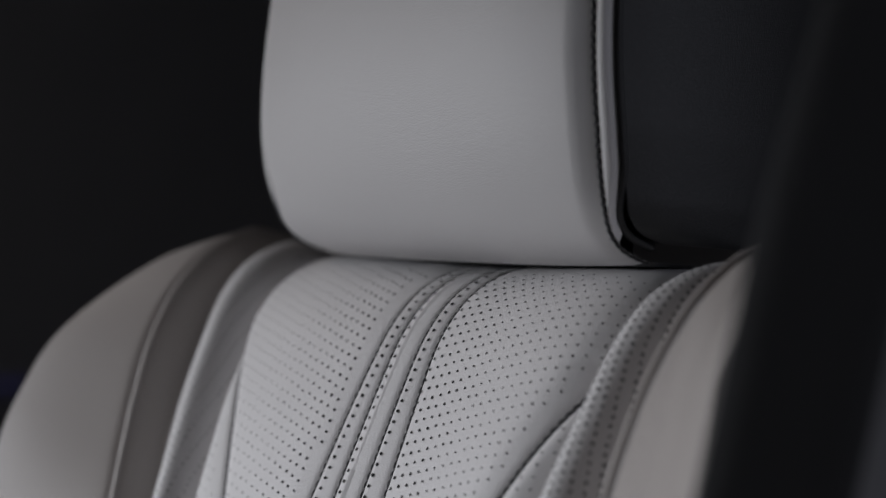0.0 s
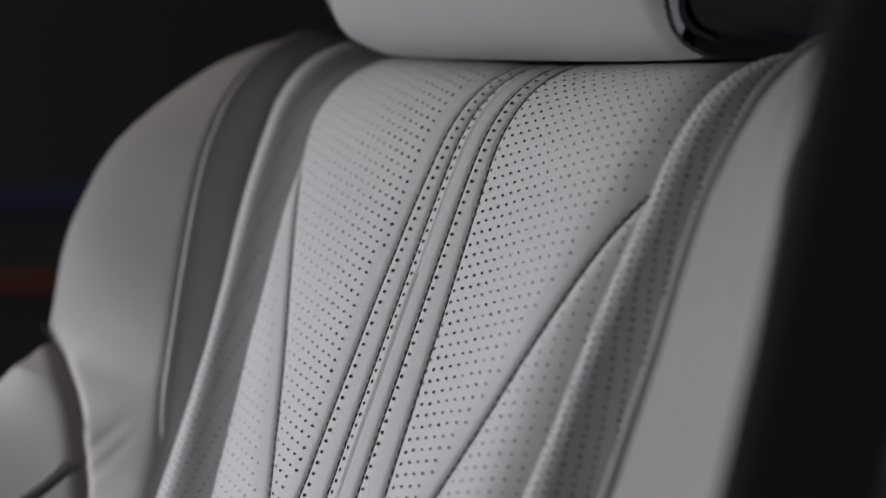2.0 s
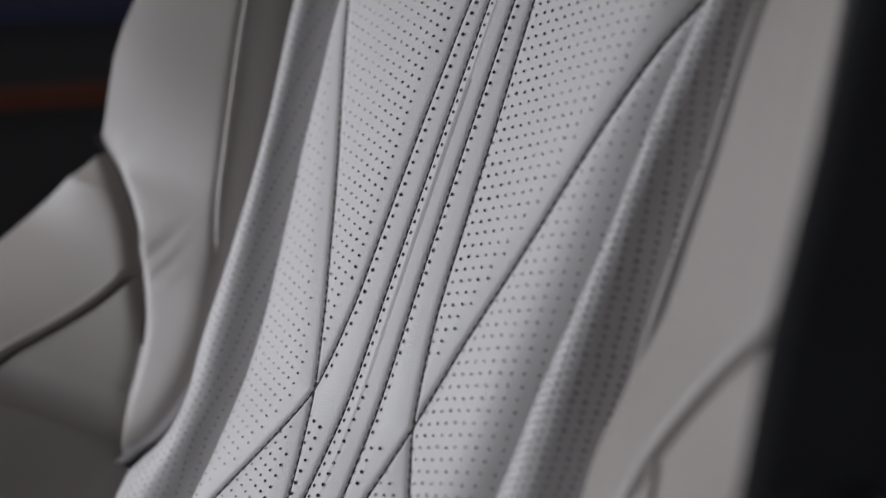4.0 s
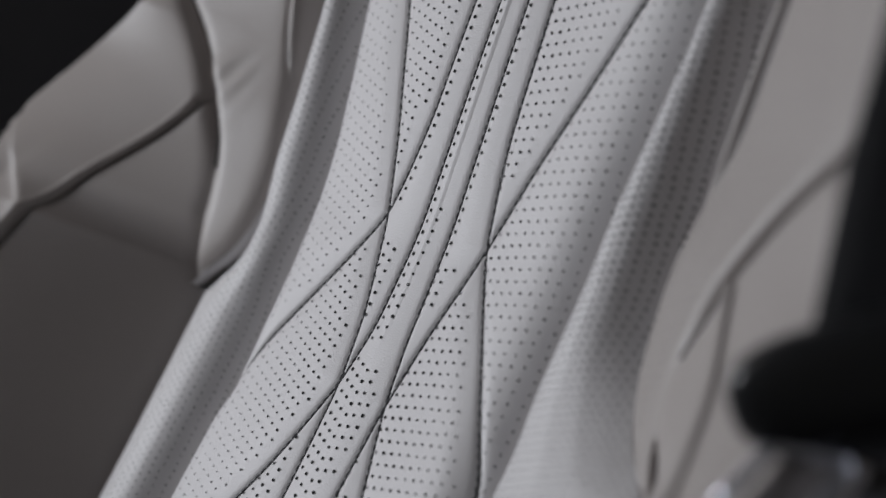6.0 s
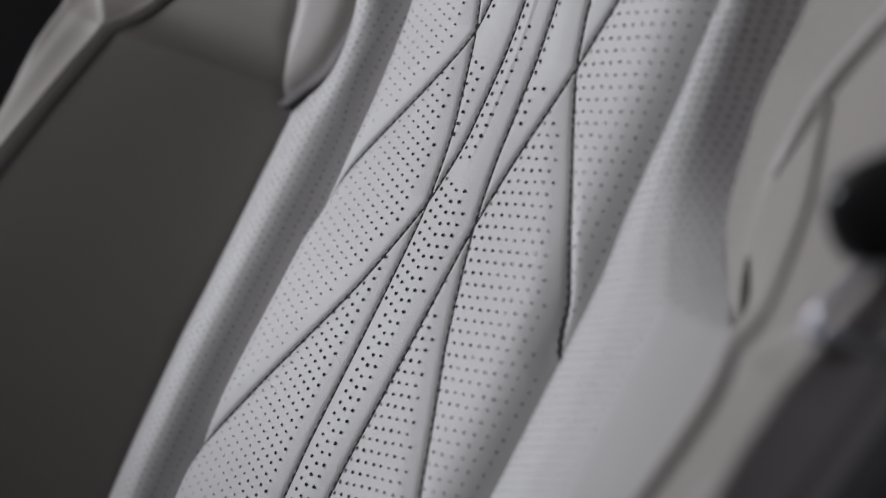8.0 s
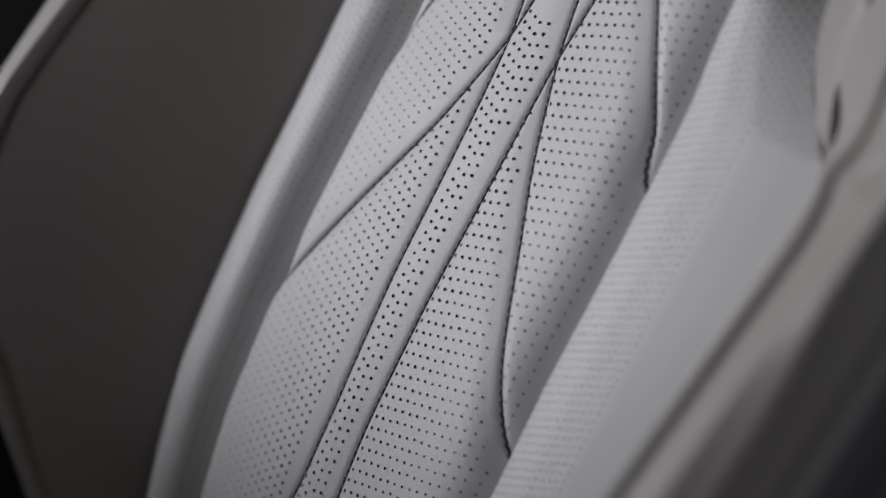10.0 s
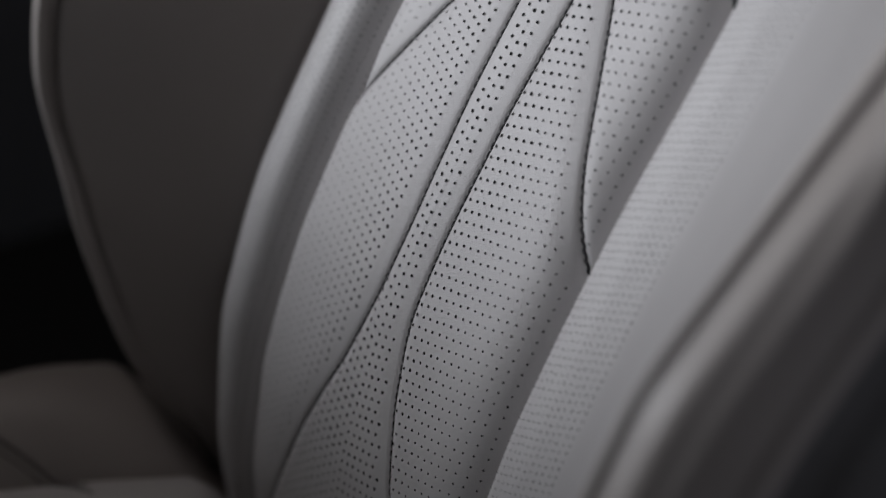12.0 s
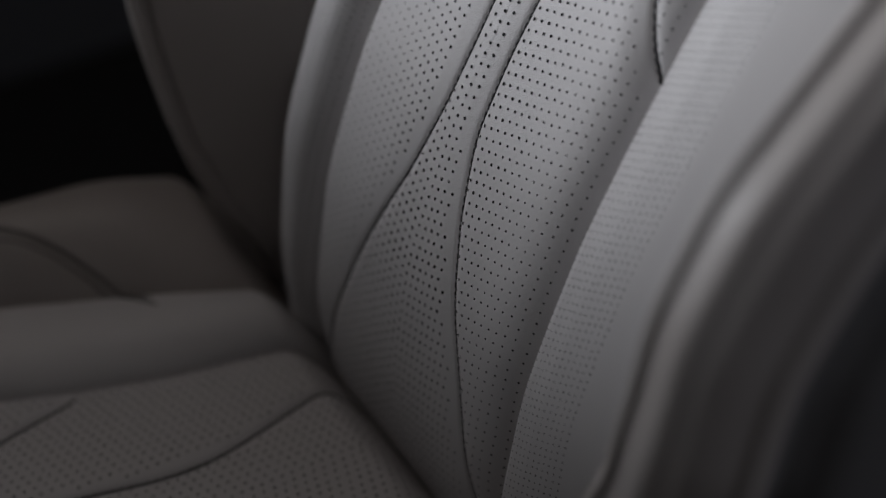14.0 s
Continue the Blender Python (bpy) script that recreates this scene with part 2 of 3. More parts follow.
def relief(u, v):
    """Height of the seat back's face over the reclined plane (arrays)."""
    a = np.abs(u)
    e, p, g, h, c, r, s2 = edge(v), strip_end(v), groove_g(v), seam_h(v), crest(v), rim(v), wing_seam(v)
    level = spine(v - 0.012 * step01(0.0, 0.05, a - e) * step01(0.6, 0.75, v))
    level = level + 0.0040 * step01(0.58, 0.70, v) * step01(0.02, 0.09, a)
    near = u > 0
    ins, strip = a < e, (a >= e) & (a < p)
    over = (a >= h) & ~ins & ~strip
    channel = (a >= p) & (a < g) & ~over
    # insert: quilted pillows between the seams, rolling down at its edge
    pillow = np.ones_like(level)
    for curve, lo, hi in ((seam_a, -0.06, 0.735), (seam_b, 0.387, 0.82), (seam_c, 0.26, 0.82)):
        slope = (curve(v + 0.002) - curve(v - 0.002)) / 0.004
        d = np.abs(a - curve(v)) / np.sqrt(1 + slope ** 2)
        live = step01(lo - 0.004, lo + 0.002, v) * (1 - step01(hi - 0.002, hi + 0.004, v))
        broad = np.where((a < curve(v)) == (u > 0), 0.0085, 0.0042)
        dip = 0.5 * np.exp(-(d / 0.0014) ** 1.3) + 0.5 * np.exp(-(d / broad) ** 2)
        pillow = np.minimum(pillow, 1 - live * dip)
    inside = np.maximum(e - a, 0)
    w_ins = 0.0040 * pillow - 0.0040 - np.where(near, 0.006 * np.exp(-(inside / 0.018) ** 2) + 0.013 * np.exp(-(inside / 0.0070) ** 1.3), 0.016 * np.exp(-(inside / 0.0045) ** 1.3))
    # padded strip
    s = np.clip((a - e) / np.maximum(p - e, 1e-4), 0, 1)
    up = step01(0.46, 0.52, v)
    w_strip = np.where(near, up * above_near(s) + (1 - up) * below_near(s), up * above_far(s) + (1 - up) * below_far(s))
    w_channel = np.where(near, -0.021, -0.010) - 0.002 * step01(0, 0.003, a - p)
    # shoulder wing: rolled front edge, sewn line, then a face that leans forward to the rim
    roll = 1 - np.exp(-np.maximum(a - g, 0) / 0.0022)
    q = np.clip((a - s2) / np.maximum(r - s2, 1e-4), 0, 1)
    shut = np.where(near, step01(0.442, 0.465, v), 1.0)
    foot = (-0.009 - 0.004 * step01(0.50, 0.56, v)) * shut + wing_w(v) * (1 - shut)
    lean = 0.38 + 0.20 * step01(0.58, 0.66, v)
    face = (wing_w(v) + lean * np.maximum(a - s2, 0)) * (1 - 0.5 * step01(0.70, 0.79, v)) - 0.002 * q ** 4
    w_wing = foot + (face - foot) * roll + 0.0028 * np.exp(-((a - 0.5 * (g + s2)) / 0.0042) ** 2) * step01(0.55, 0.6, v)
    w_wing = w_wing - 0.0024 * step01(0.54, 0.58, v) * np.exp(-(np.abs(a - s2) / 0.0017) ** 1.5)
    pull = np.exp(-((v - 0.560) / 0.030) ** 2) * np.exp(-np.maximum(h - a, 0) / 0.028) * step01(0.012, 0.03, a - g)
    w_wing = w_wing + 0.0010 * ~near * pull * np.sin(a * 230 + v * 170 + 3.0 * np.sin(v * 45 + a * 75)) * (0.6 + 0.4 * np.sin(v * 130 - a * 40))
    # side bolster: its inner face climbs from the seam to a piped crest, then rolls outward
    high = step01(0.445, 0.475, v)
    seam_w = high * (wing_w(v) + lean * np.maximum(h - s2, 0)) + (1 - high) * np.where(near, -0.008, -0.022)
    top = np.maximum(c, h + 0.032 + np.maximum(r - h - 0.032, 0) * step01(0.40, 0.50, v))
    t1 = np.clip((a - h) / np.maximum(top - h, 1e-4), 0, 1)
    t2 = np.clip((a - top) / np.maximum(r - top, 1e-3), 0, 1)
    climb = 0.70 * t1 + 0.30 * np.sin(0.5 * np.pi * t1)
    w_over = seam_w + (crest_w(v) - spine(v) - seam_w) * climb + swell(v) * 0.5 * (1 - np.cos(np.pi * np.clip(t2 / 0.9, 0, 1))) - 0.024 * (1 - step01(0.49, 0.54, v)) * np.clip((t2 - 0.35 - 0.35 * step01(0.36, 0.45, v)) / (0.65 - 0.35 * step01(0.36, 0.45, v)), 0, 1) ** 2
    low = 1 - step01(0.525, 0.545, v)
    w_over = w_over - low * (0.0045 * np.exp(-((a - c + 0.0035) / 0.002) ** 2) + 0.0018 * (1 - step01(0.40, 0.50, v)) * np.exp(-((a - c - 0.6 * (r - c)) / 0.0045) ** 2))
    on = (1 - step01(0.60, 0.625, v)) * (np.where(near, 0.08, 0.25) + 0.75 * step01(0.49, 0.54, v) + 0.4 * ~near * (1 - high))
    slope_h = (seam_h(v + 0.002) - seam_h(v - 0.002)) / 0.004
    crease = 0.008 * on * np.exp(-(np.abs(a - h) / np.sqrt(1 + slope_h ** 2) / 0.0032) ** 1.5)
    w = np.select([ins, strip, over, channel], [w_ins, w_strip, w_over - crease, w_channel], w_wing - crease)
    return level + w


def on_back(u, v, lift=0.0):
    """Places on the seat back's face."""
    u, v = np.broadcast_arrays(np.asarray(u, float), np.asarray(v, float))
    w = relief(u, v) + lift
    return BASE + u[..., None] * np.array([1.0, 0, 0]) + v[..., None] * UP + w[..., None] * OUT


def back_normal(u, v):
    h = 0.0008
    du = on_back(u + h, v) - on_back(u - h, v)
    dv = on_back(u, v + h) - on_back(u, v - h)
    n = np.cross(du, dv)
    return n / np.linalg.norm(n, axis=-1, keepdims=True)


seat = tagged(new("car_seat"), "light grey leather front car seat with quilted perforated backrest", "car seat")


def back_panels():
    rows = np.concatenate([np.arange(V0, V1, 0.0013), [V1]])
    # columns follow the edges of the panels
    e = edge(rows)
    r = np.maximum(rim(rows), e + 0.004)
    h = np.minimum(seam_h(rows), r)
    marks = [0 * e, e, strip_end(rows), np.minimum(groove_g(rows), h), np.minimum(wing_seam(rows), h), h, np.maximum(crest(rows), h), r]
    marks = np.minimum(np.maximum.accumulate(np.array(marks), 0), r)


    def columns(marks):
        out = [np.zeros((len(rows), 1))]
        for k, count in enumerate((150, 48, 14, 16, 46, 60, 36)):
            out.append(marks[k][:, None] + (marks[k + 1] - marks[k])[:, None] * np.linspace(0, 1, count + 1)[None, 1:])
        return np.concatenate(out, 1)

    wider = marks.copy()
    wider[-1] += 0.017 * step01(0.585, 0.63, rows)   # the wing reaches farther behind the belt
    u = np.concatenate([-columns(marks)[:, :0:-1], columns(wider)], 1)
    v = np.repeat(rows[:, None], u.shape[1], 1)
    verts = on_back(u, v)
    normals = back_normal(u, v).reshape(-1, 3)
    faces = sheet(u.shape)
    wide = ((u[:-1, 1:] - u[:-1, :-1]) + (u[1:, 1:] - u[1:, :-1])).ravel() > 2e-5
    um = (u[:-1, :-1] + u[1:, 1:]).ravel() / 2
    vm = (v[:-1, :-1] + v[1:, 1:]).ravel() / 2
    am = np.abs(um)
    sign = np.where(um < 0, 1, 2)
    ins = am < edge(vm)
    key = 100 + ((am > seam_a(vm)) & (vm < 0.735)) * 1 + ((am > seam_b(vm)) & (vm > 0.387)) * 2 + ((am > seam_c(vm)) & (vm > 0.26)) * 4
    low = (vm < 0.43) * 10
    code = np.where(ins, np.where(key == 100, 100, (key + low) * 10 + sign), 0)
    p, g, h = strip_end(vm), groove_g(vm), seam_h(vm)
    code = np.where(~ins & (am < p), 20 + sign, code)
    code = np.where(~ins & (am >= p) & (am < g), 30 + sign, code)
    code = np.where(~ins & (am >= g), 40 + sign, code)
    code = np.where(~ins & (am >= g) & (am < wing_seam(vm)), 70 + sign, code)
    code = np.where(~ins & (am >= h), 50 + sign, code)
    code = np.where(~ins & (am >= h) & (am < crest(vm)) & (vm < 0.53), 60 + sign, code)
    kinds = {2: ("bolster_strip", LEATHER, "finely perforated light grey leather strip"),
             3: ("sunken_strip", LEATHER, "smooth sunken leather strip"),
             4: ("shoulder_wing", LEATHER_SIDE, "grey beige leather shoulder wing"),
             5: ("side_bolster", LEATHER_SIDE, "smooth grey beige leather side bolster"),
             6: ("bolster_face", LEATHER_SIDE, "smooth inner face of the side bolster"),
             7: ("wing_edge", LEATHER_SIDE, "rolled leather front edge of the wing")}
    flat = verts.reshape(-1, 3)
    for c in np.unique(code):
        f = faces[(code == c) & wide]
        if len(f) < 12:
            continue
        used, inv = np.unique(f, return_inverse=True)
        name, mat, label = kinds.get(c // 10, ("insert_panel", LEATHER, "perforated light grey leather panel"))
        panel = piece(name, flat[used], inv.reshape(-1, 4), mat, seat, label)
        panel.data.normals_split_custom_set_from_vertices([tuple(x) for x in normals[used]])
    # rolled-over leather side, then the hard shell
    for line, sgn in ((verts[:, 0], -1), (verts[:, -1], 1)):
        cols = [line]
        for k in range(1, 7):
            t = k / 6 * math.pi / 2
            cols.append(line + np.array([sgn, 0, 0]) * 0.005 * math.sin(t) - OUT * (0.007 * (1 - math.cos(t)) + 0.003 * k / 6))
        grid = np.stack(cols, 1)
        fc = sheet(grid.shape[:2])
        piece("side_welt", grid.reshape(-1, 3), fc if sgn > 0 else fc[:, ::-1], LEATHER_SIDE, seat, "rolled leather edge")
        out = np.array([sgn, 0, 0])
        rear = line + out * 0.003 - OUT * 0.0095
        grid = np.stack([rear, rear - out * 0.006 - OUT * 0.018, rear + out * 0.004 - OUT * 0.022, rear + out * 0.012 - OUT * 0.030, rear + out * 0.020 - OUT * 0.075, rear + out * 0.014 - OUT * 0.13], 1)
        fc = sheet(grid.shape[:2])
        piece("side_shield", grid.reshape(-1, 3), fc if sgn > 0 else fc[:, ::-1], TRIM, seat, "charcoal plastic side shield")
    left, right = verts[:, 0] - OUT * 0.139, verts[:, -1] - OUT * 0.139
    ring = np.stack([left * [0.95, 1, 1], left * [0.5, 1, 1], right * [0.5, 1, 1], right * [0.95, 1, 1]], 1)
    piece("back_shell", ring.reshape(-1, 3), sheet(ring.shape[:2])[:, ::-1], TRIM, seat, "charcoal plastic back shell")
    top = np.stack([verts[-1], verts[-1] - OUT * 0.06], 0)
    piece("top_cover", top.reshape(-1, 3), sheet(top.shape[:2]), LEATHER_SIDE, seat)


def stitching(name, us, vs, mat, radius=0.00075, pitch=0.0046, sway=0.00035, raise_=0.0003):
    """A sewn line on the seat back: thread that bulges at each stitch and dives between."""
    P = on_back(us, vs, raise_)
    seg = np.r_[0, np.cumsum(np.linalg.norm(np.diff(P, axis=0), axis=1))]
    n = int(seg[-1] / (pitch / 6))
    s = np.linspace(0, seg[-1], n)
    uu, vv = np.interp(s, seg, us), np.interp(s, seg, vs)
    uu = uu + sway * np.sign(np.sin(2 * np.pi * s / pitch)) * np.abs(np.sin(2 * np.pi * s / pitch)) ** 0.5
    Q = on_back(uu, vv, raise_) + back_normal(uu, vv) * (0.0002 * np.cos(4 * np.pi * s / pitch))[:, None]
    verts, faces = tube(Q, radius, 6)
    return piece(name, verts, faces, mat, seat, "dark stitched seam")


def sew():
    for sgn in (-1, 1):
        for curve, lo, hi in ((seam_a, -0.03, 0.729), (seam_b, 0.389, 0.80), (seam_c, 0.263, 0.80)):
            vs = np.arange(lo, hi, 0.002)
            stitching("stitch_line", sgn * curve(vs), vs, THREAD)
        vs = np.arange(0.50, 0.598, 0.001)
        stitching("stitch_line", sgn * seam_h(vs), vs, THREAD, 0.0009, raise_=0.0004)
        vs = np.arange(0.565, 0.76, 0.001)
        stitching("stitch_line", sgn * wing_seam(vs), vs, PALE_THREAD, 0.0007, raise_=0.0002)
        vs = np.arange(0.09, 0.532, 0.002)
        Q = on_back(sgn * (crest(vs) - 0.0003), vs, 0.0010)
        piece("piping", *tube(Q, 0.0022, 8), LEATHER_SIDE, seat, "leather piping")


def holes(name, u, v, radius, mat, raise_=0.00032, place=on_back, normal=back_normal):
    """Many small punched holes, as one mesh of dark round pits."""
    C, N = place(u, v), normal(u, v)
    X = np.cross(N, np.array([0.3, 0.5, 0.81]))
    X /= np.linalg.norm(X, axis=1, keepdims=True)
    Y = np.cross(N, X)
    k = np.arange(8) * 2 * np.pi / 8
    rad = radius * (1 + 0.12 * np.random.uniform(-1, 1, len(u)))
    ring = C[:, None] + N[:, None] * raise_ + rad[:, None, None] * (np.cos(k)[None, :, None] * X[:, None] + np.sin(k)[None, :, None] * Y[:, None])
    deep = C[:, None] + N[:, None] * (raise_ * 0.6)
    verts = np.concatenate([ring, deep], 1).reshape(-1, 3)
    base = np.arange(len(u))[:, None] * 9
    f = np.stack([np.stack([base[:, 0] + i, base[:, 0] + (i + 1) % 8, base[:, 0] + 8], 1) for i in range(8)], 1).reshape(-1, 3)
    return tagged(piece(name, verts, f, mat, seat, "rows of punched ventilation holes"), kind="stuff")


def lattice(u0, u1, v0, v1, du, dv, slant):
    i, j = np.meshgrid(np.arange(math.floor(u0 / du), math.ceil(u1 / du) + 1), np.arange(math.floor((v0 - 0.1) / dv), math.ceil((v1 + 0.1) / dv) + 1))
    u = i.ravel() * du
    v = j.ravel() * dv + np.abs(u) * slant
    ok = (u > u0) & (u < u1) & (v > v0) & (v < v1)
    u, v = u[ok], v[ok]
    return u + np.random.normal(0, 0.00012, len(u)), v + np.random.normal(0, 0.00012, len(v))


def perforate():
    u, v = lattice(-0.13, 0.13, 0.0, 0.782, 0.00502, 0.00545, 0.28)
    keep = np.abs(u) < edge(v) - 0.004
    for sgn in (-1, 1):
        for curve, lo, hi in ((seam_a, -0.06, 0.735), (seam_b, 0.387, 0.82), (seam_c, 0.26, 0.82)):
            d = u - sgn * curve(v)
            slope = (curve(v + 0.002) - curve(v - 0.002)) / 0.004
            d = d / np.sqrt(1 + slope ** 2)
            keep &= ~((v > lo) & (v < hi) & (d > -0.0068) & (d < 0.0030))
    centre = (np.abs(u) < seam_a(v)) & (v > 0.21) & (v < 0.44)
    keep &= ~(centre & (u < -seam_a(v) + 0.0062))
    keep &= ~((v > 0.50) & (np.abs(u) < seam_b(v))) & ~((v > 0.445) & (np.abs(u) < seam_c(v)))
    holes("perforation", u[keep], v[keep], 0.00086 - np.where(u[keep] < 0, 0.00042, 0.00032) * step01(0.015, 0.08, np.abs(u[keep])), HOLE)
    vs = np.arange(0.45, 0.78, 0.0053)
    for curve, sgn, lo, off in ((seam_b, -1, 0.515, 0.0068), (seam_c, -1, 0.455, 0.0060), (seam_c, 1, 0.50, 0.0057)):
        x = vs[vs > lo]
        holes("perforation", sgn * curve(x) + off, x, 0.00090, HOLE)
    x = vs[(vs > 0.45) & (vs < 0.52)]
    holes("perforation", -seam_c(x) + 0.0118, x + 0.002, 0.00086, HOLE)
    u, v = lattice(-0.20, 0.20, 0.02, 0.80, 0.0033, 0.0039, 0.45)
    a = np.abs(u)
    strip = (a > edge(v) + 0.002) & (a < strip_end(v) - 0.0015)
    strip &= ~((v < 0.44) & (a > edge(v) + 0.046))
    holes("perforation", u[strip], v[strip], 0.00044 + np.where(u[strip] > 0, 0.00030, 0.00004) * step01(0.45, 0.55, v[strip]), HOLE)
    u, v = lattice(-0.30, 0.30, 0.02, 0.80, 0.0040, 0.0048, 0.45)
    a = np.abs(u)
    wing = (a > wing_seam(v) + 0.004) & (a < rim(v) - 0.02) & (a < seam_h(v) - 0.008) & (u > 0) & (v > 0.47) & (v < 0.765)
    holes("perforation", u[wing], v[wing], 0.00036 + 0.00022 * step01(0.64, 0.72, v[wing]), HOLE)


back_panels()
sew()
perforate()

# ---- headrest ----
def headrest():
    """Front panel that curls under at the bottom, welted edges, dark sides and back."""
    prof = np.array([(0.190, 1.02), (0.172, 0.96), (0.163, 0.90), (0.158, 0.84), (0.156, 0.80), (0.1578, 0.773), (0.1615, 0.750), (0.168, 0.730), (0.177, 0.716), (0.191, 0.707), (0.215, 0.703)])
    t = np.r_[0, np.cumsum(np.linalg.norm(np.diff(prof, axis=0), axis=1))]
    tt = np.linspace(0, t[-1], 90)
    y = np.interp(tt, t, prof[:, 0]) - 0.021
    z = np.interp(tt, t, prof[:, 1]) + 0.001
    ker = np.hanning(19) / np.hanning(19).sum()
    y = np.convolve(np.pad(y, 9, mode="reflect", reflect_type="odd"), ker, "valid")
    z = np.convolve(np.pad(z, 9, mode="reflect", reflect_type="odd"), ker, "valid")
    hw = np.interp(z, [0.70, 0.72, 0.76, 0.85, 1.0], [0.114, 0.117, 0.118, 0.113, 0.104])
    s = np.linspace(-1, 1, 81)
    dy, dz = np.gradient(y), np.gradient(z)
    nrm = np.stack([dz, -dy], 1) / np.hypot(dy, dz)[:, None]
    if nrm[40, 0] > 0:
        nrm = -nrm
    back = 0.010 * np.abs(s) ** 3.2 + 0.006 * np.maximum(0, np.abs(s) - 0.93) / 0.07
    tuck = 0.2 + 0.8 * nrm[:, 0] ** 2   # edges fall back less where the panel turns under
    top = new("headrest")
    top.parent = seat
    tagged(top, "light grey leather headrest with black sides")
    X = hw[:, None] * s[None]
    Yv = y[:, None] - nrm[:, 0:1] * back[None] * tuck[:, None]
    Zv = z[:, None] - nrm[:, 1:2] * back[None] * tuck[:, None]
    grid = np.stack([X, Yv, Zv], -1)
    piece("front_panel", grid.reshape(-1, 3), sheet(grid.shape[:2])[:, ::-1], LEATHER, top, "smooth light grey leather front")
    for sgn, col in ((-1, 0), (1, -1)):
        rim_line = grid[:, col]
        inward = np.stack([np.zeros(len(y)), nrm[:, 0], nrm[:, 1]], 1)
        sides = np.array([sgn, 0, 0])
        slim = (0.05 + 0.95 * step01(0.706, 0.745, z))[:, None]
        welt = np.stack([rim_line + sides * 0.0006, rim_line + (sides * 0.0035 + inward * 0.0012) * slim, rim_line + (sides * 0.0055 - inward * 0.0005) * slim, rim_line + sides * 0.006 * slim - inward * 0.006], 1)
        welt = welt[:-6]
        fc = sheet(welt.shape[:2])
        piece("welt", welt.reshape(-1, 3), fc[:, ::-1] if sgn > 0 else fc, LEATHER, top, "folded leather welt")
        n = len(y)
        k = np.arange(n)
        fine = np.linspace(0, n - 1, 520)
        line = np.stack([np.interp(fine, k, (rim_line + inward * 0.0008 - sides * 0.0006)[:, i]) for i in range(3)], 1)
        line[:, 0] += 0.0004 * np.sin(np.arange(520) * 2 * np.pi / 7.5)
        piece("stitch_line", *tube(line, 0.0008, 6), THREAD, top, "dark stitched seam")
        cord = rim_line + sides * 0.0070 * slim - inward * 0.0065
        piece("piping", *tube(cord, 0.0020, 8), DARK_LEATHER, top, "black leather piping")
        depth = np.maximum(0.30 - y, 0.02)
        cols = [rim_line + sides * (0.006 + 0.012 * math.sin(math.pi * f) ** 0.7) - inward * 0.008 + np.stack([0 * y, depth * f, 0 * y], 1) for f in np.linspace(0, 1, 14)]
        g = np.stack(cols, 1)
        fc = sheet(g.shape[:2])
        piece("side_panel", g.reshape(-1, 3), fc[:, ::-1] if sgn > 0 else fc, DARK_LEATHER, top, "black leather headrest side")
    under = np.stack([grid[-1], grid[-1] * [1, 0, 1] + [0, 0.31, 0.0]], 0)
    piece("underside", under.reshape(-1, 3), sheet(under.shape[:2]), DARK_LEATHER, top, "black leather headrest underside")
    part("rear_cover", box_bm((0.22, 0.05, 0.28), (0, 0.285, 0.86), 0.02), DARK_LEATHER, top, "black leather headrest back")
    for x in (-0.06, 0.06):
        piece("post", *tube([(x, 0.235, 0.66), (x, 0.235, 0.73)], 0.007, 12), CHROME, top, "steel headrest post")


headrest()


# ---- seat cushion: d forward from the back, z up ----
cushion_edge = smooth_curve([(-0.02, 0.080), (0.012, 0.0865), (0.033, 0.093), (0.065, 0.0995), (0.097, 0.1055), (0.125, 0.1145), (0.155, 0.1235), (0.183, 0.1345), (0.25, 0.150), (0.46, 0.170)])
cushion_valley = smooth_curve([(-0.02, 0.115), (0.043, 0.143), (0.071, 0.159), (0.10, 0.172), (0.13, 0.184), (0.158, 0.197), (0.25, 0.212), (0.46, 0.222)])
cushion_a = smooth_curve([(0.0, 0.052), (0.035, 0.0485), (0.058, 0.042), (0.095, 0.0325), (0.112, 0.031), (0.133, 0.0325), (0.172, 0.0415), (0.30, 0.07)], 0.008)
cushion_v = smooth_curve([(0.145, 0.114), (0.155, 0.1095), (0.175, 0.1055), (0.193, 0.101), (0.26, 0.080)], 0.006)
cushion_side = smooth_curve([(0.06, 0.105), (0.077, 0.130), (0.085, 0.150), (0.098, 0.170), (0.119, 0.201), (0.143, 0.226), (0.25, 0.243), (0.46, 0.248)], 0.008)
CUSHION_SEAMS = ((cushion_a, 0.0, 0.30), (cushion_v, 0.148, 0.26))


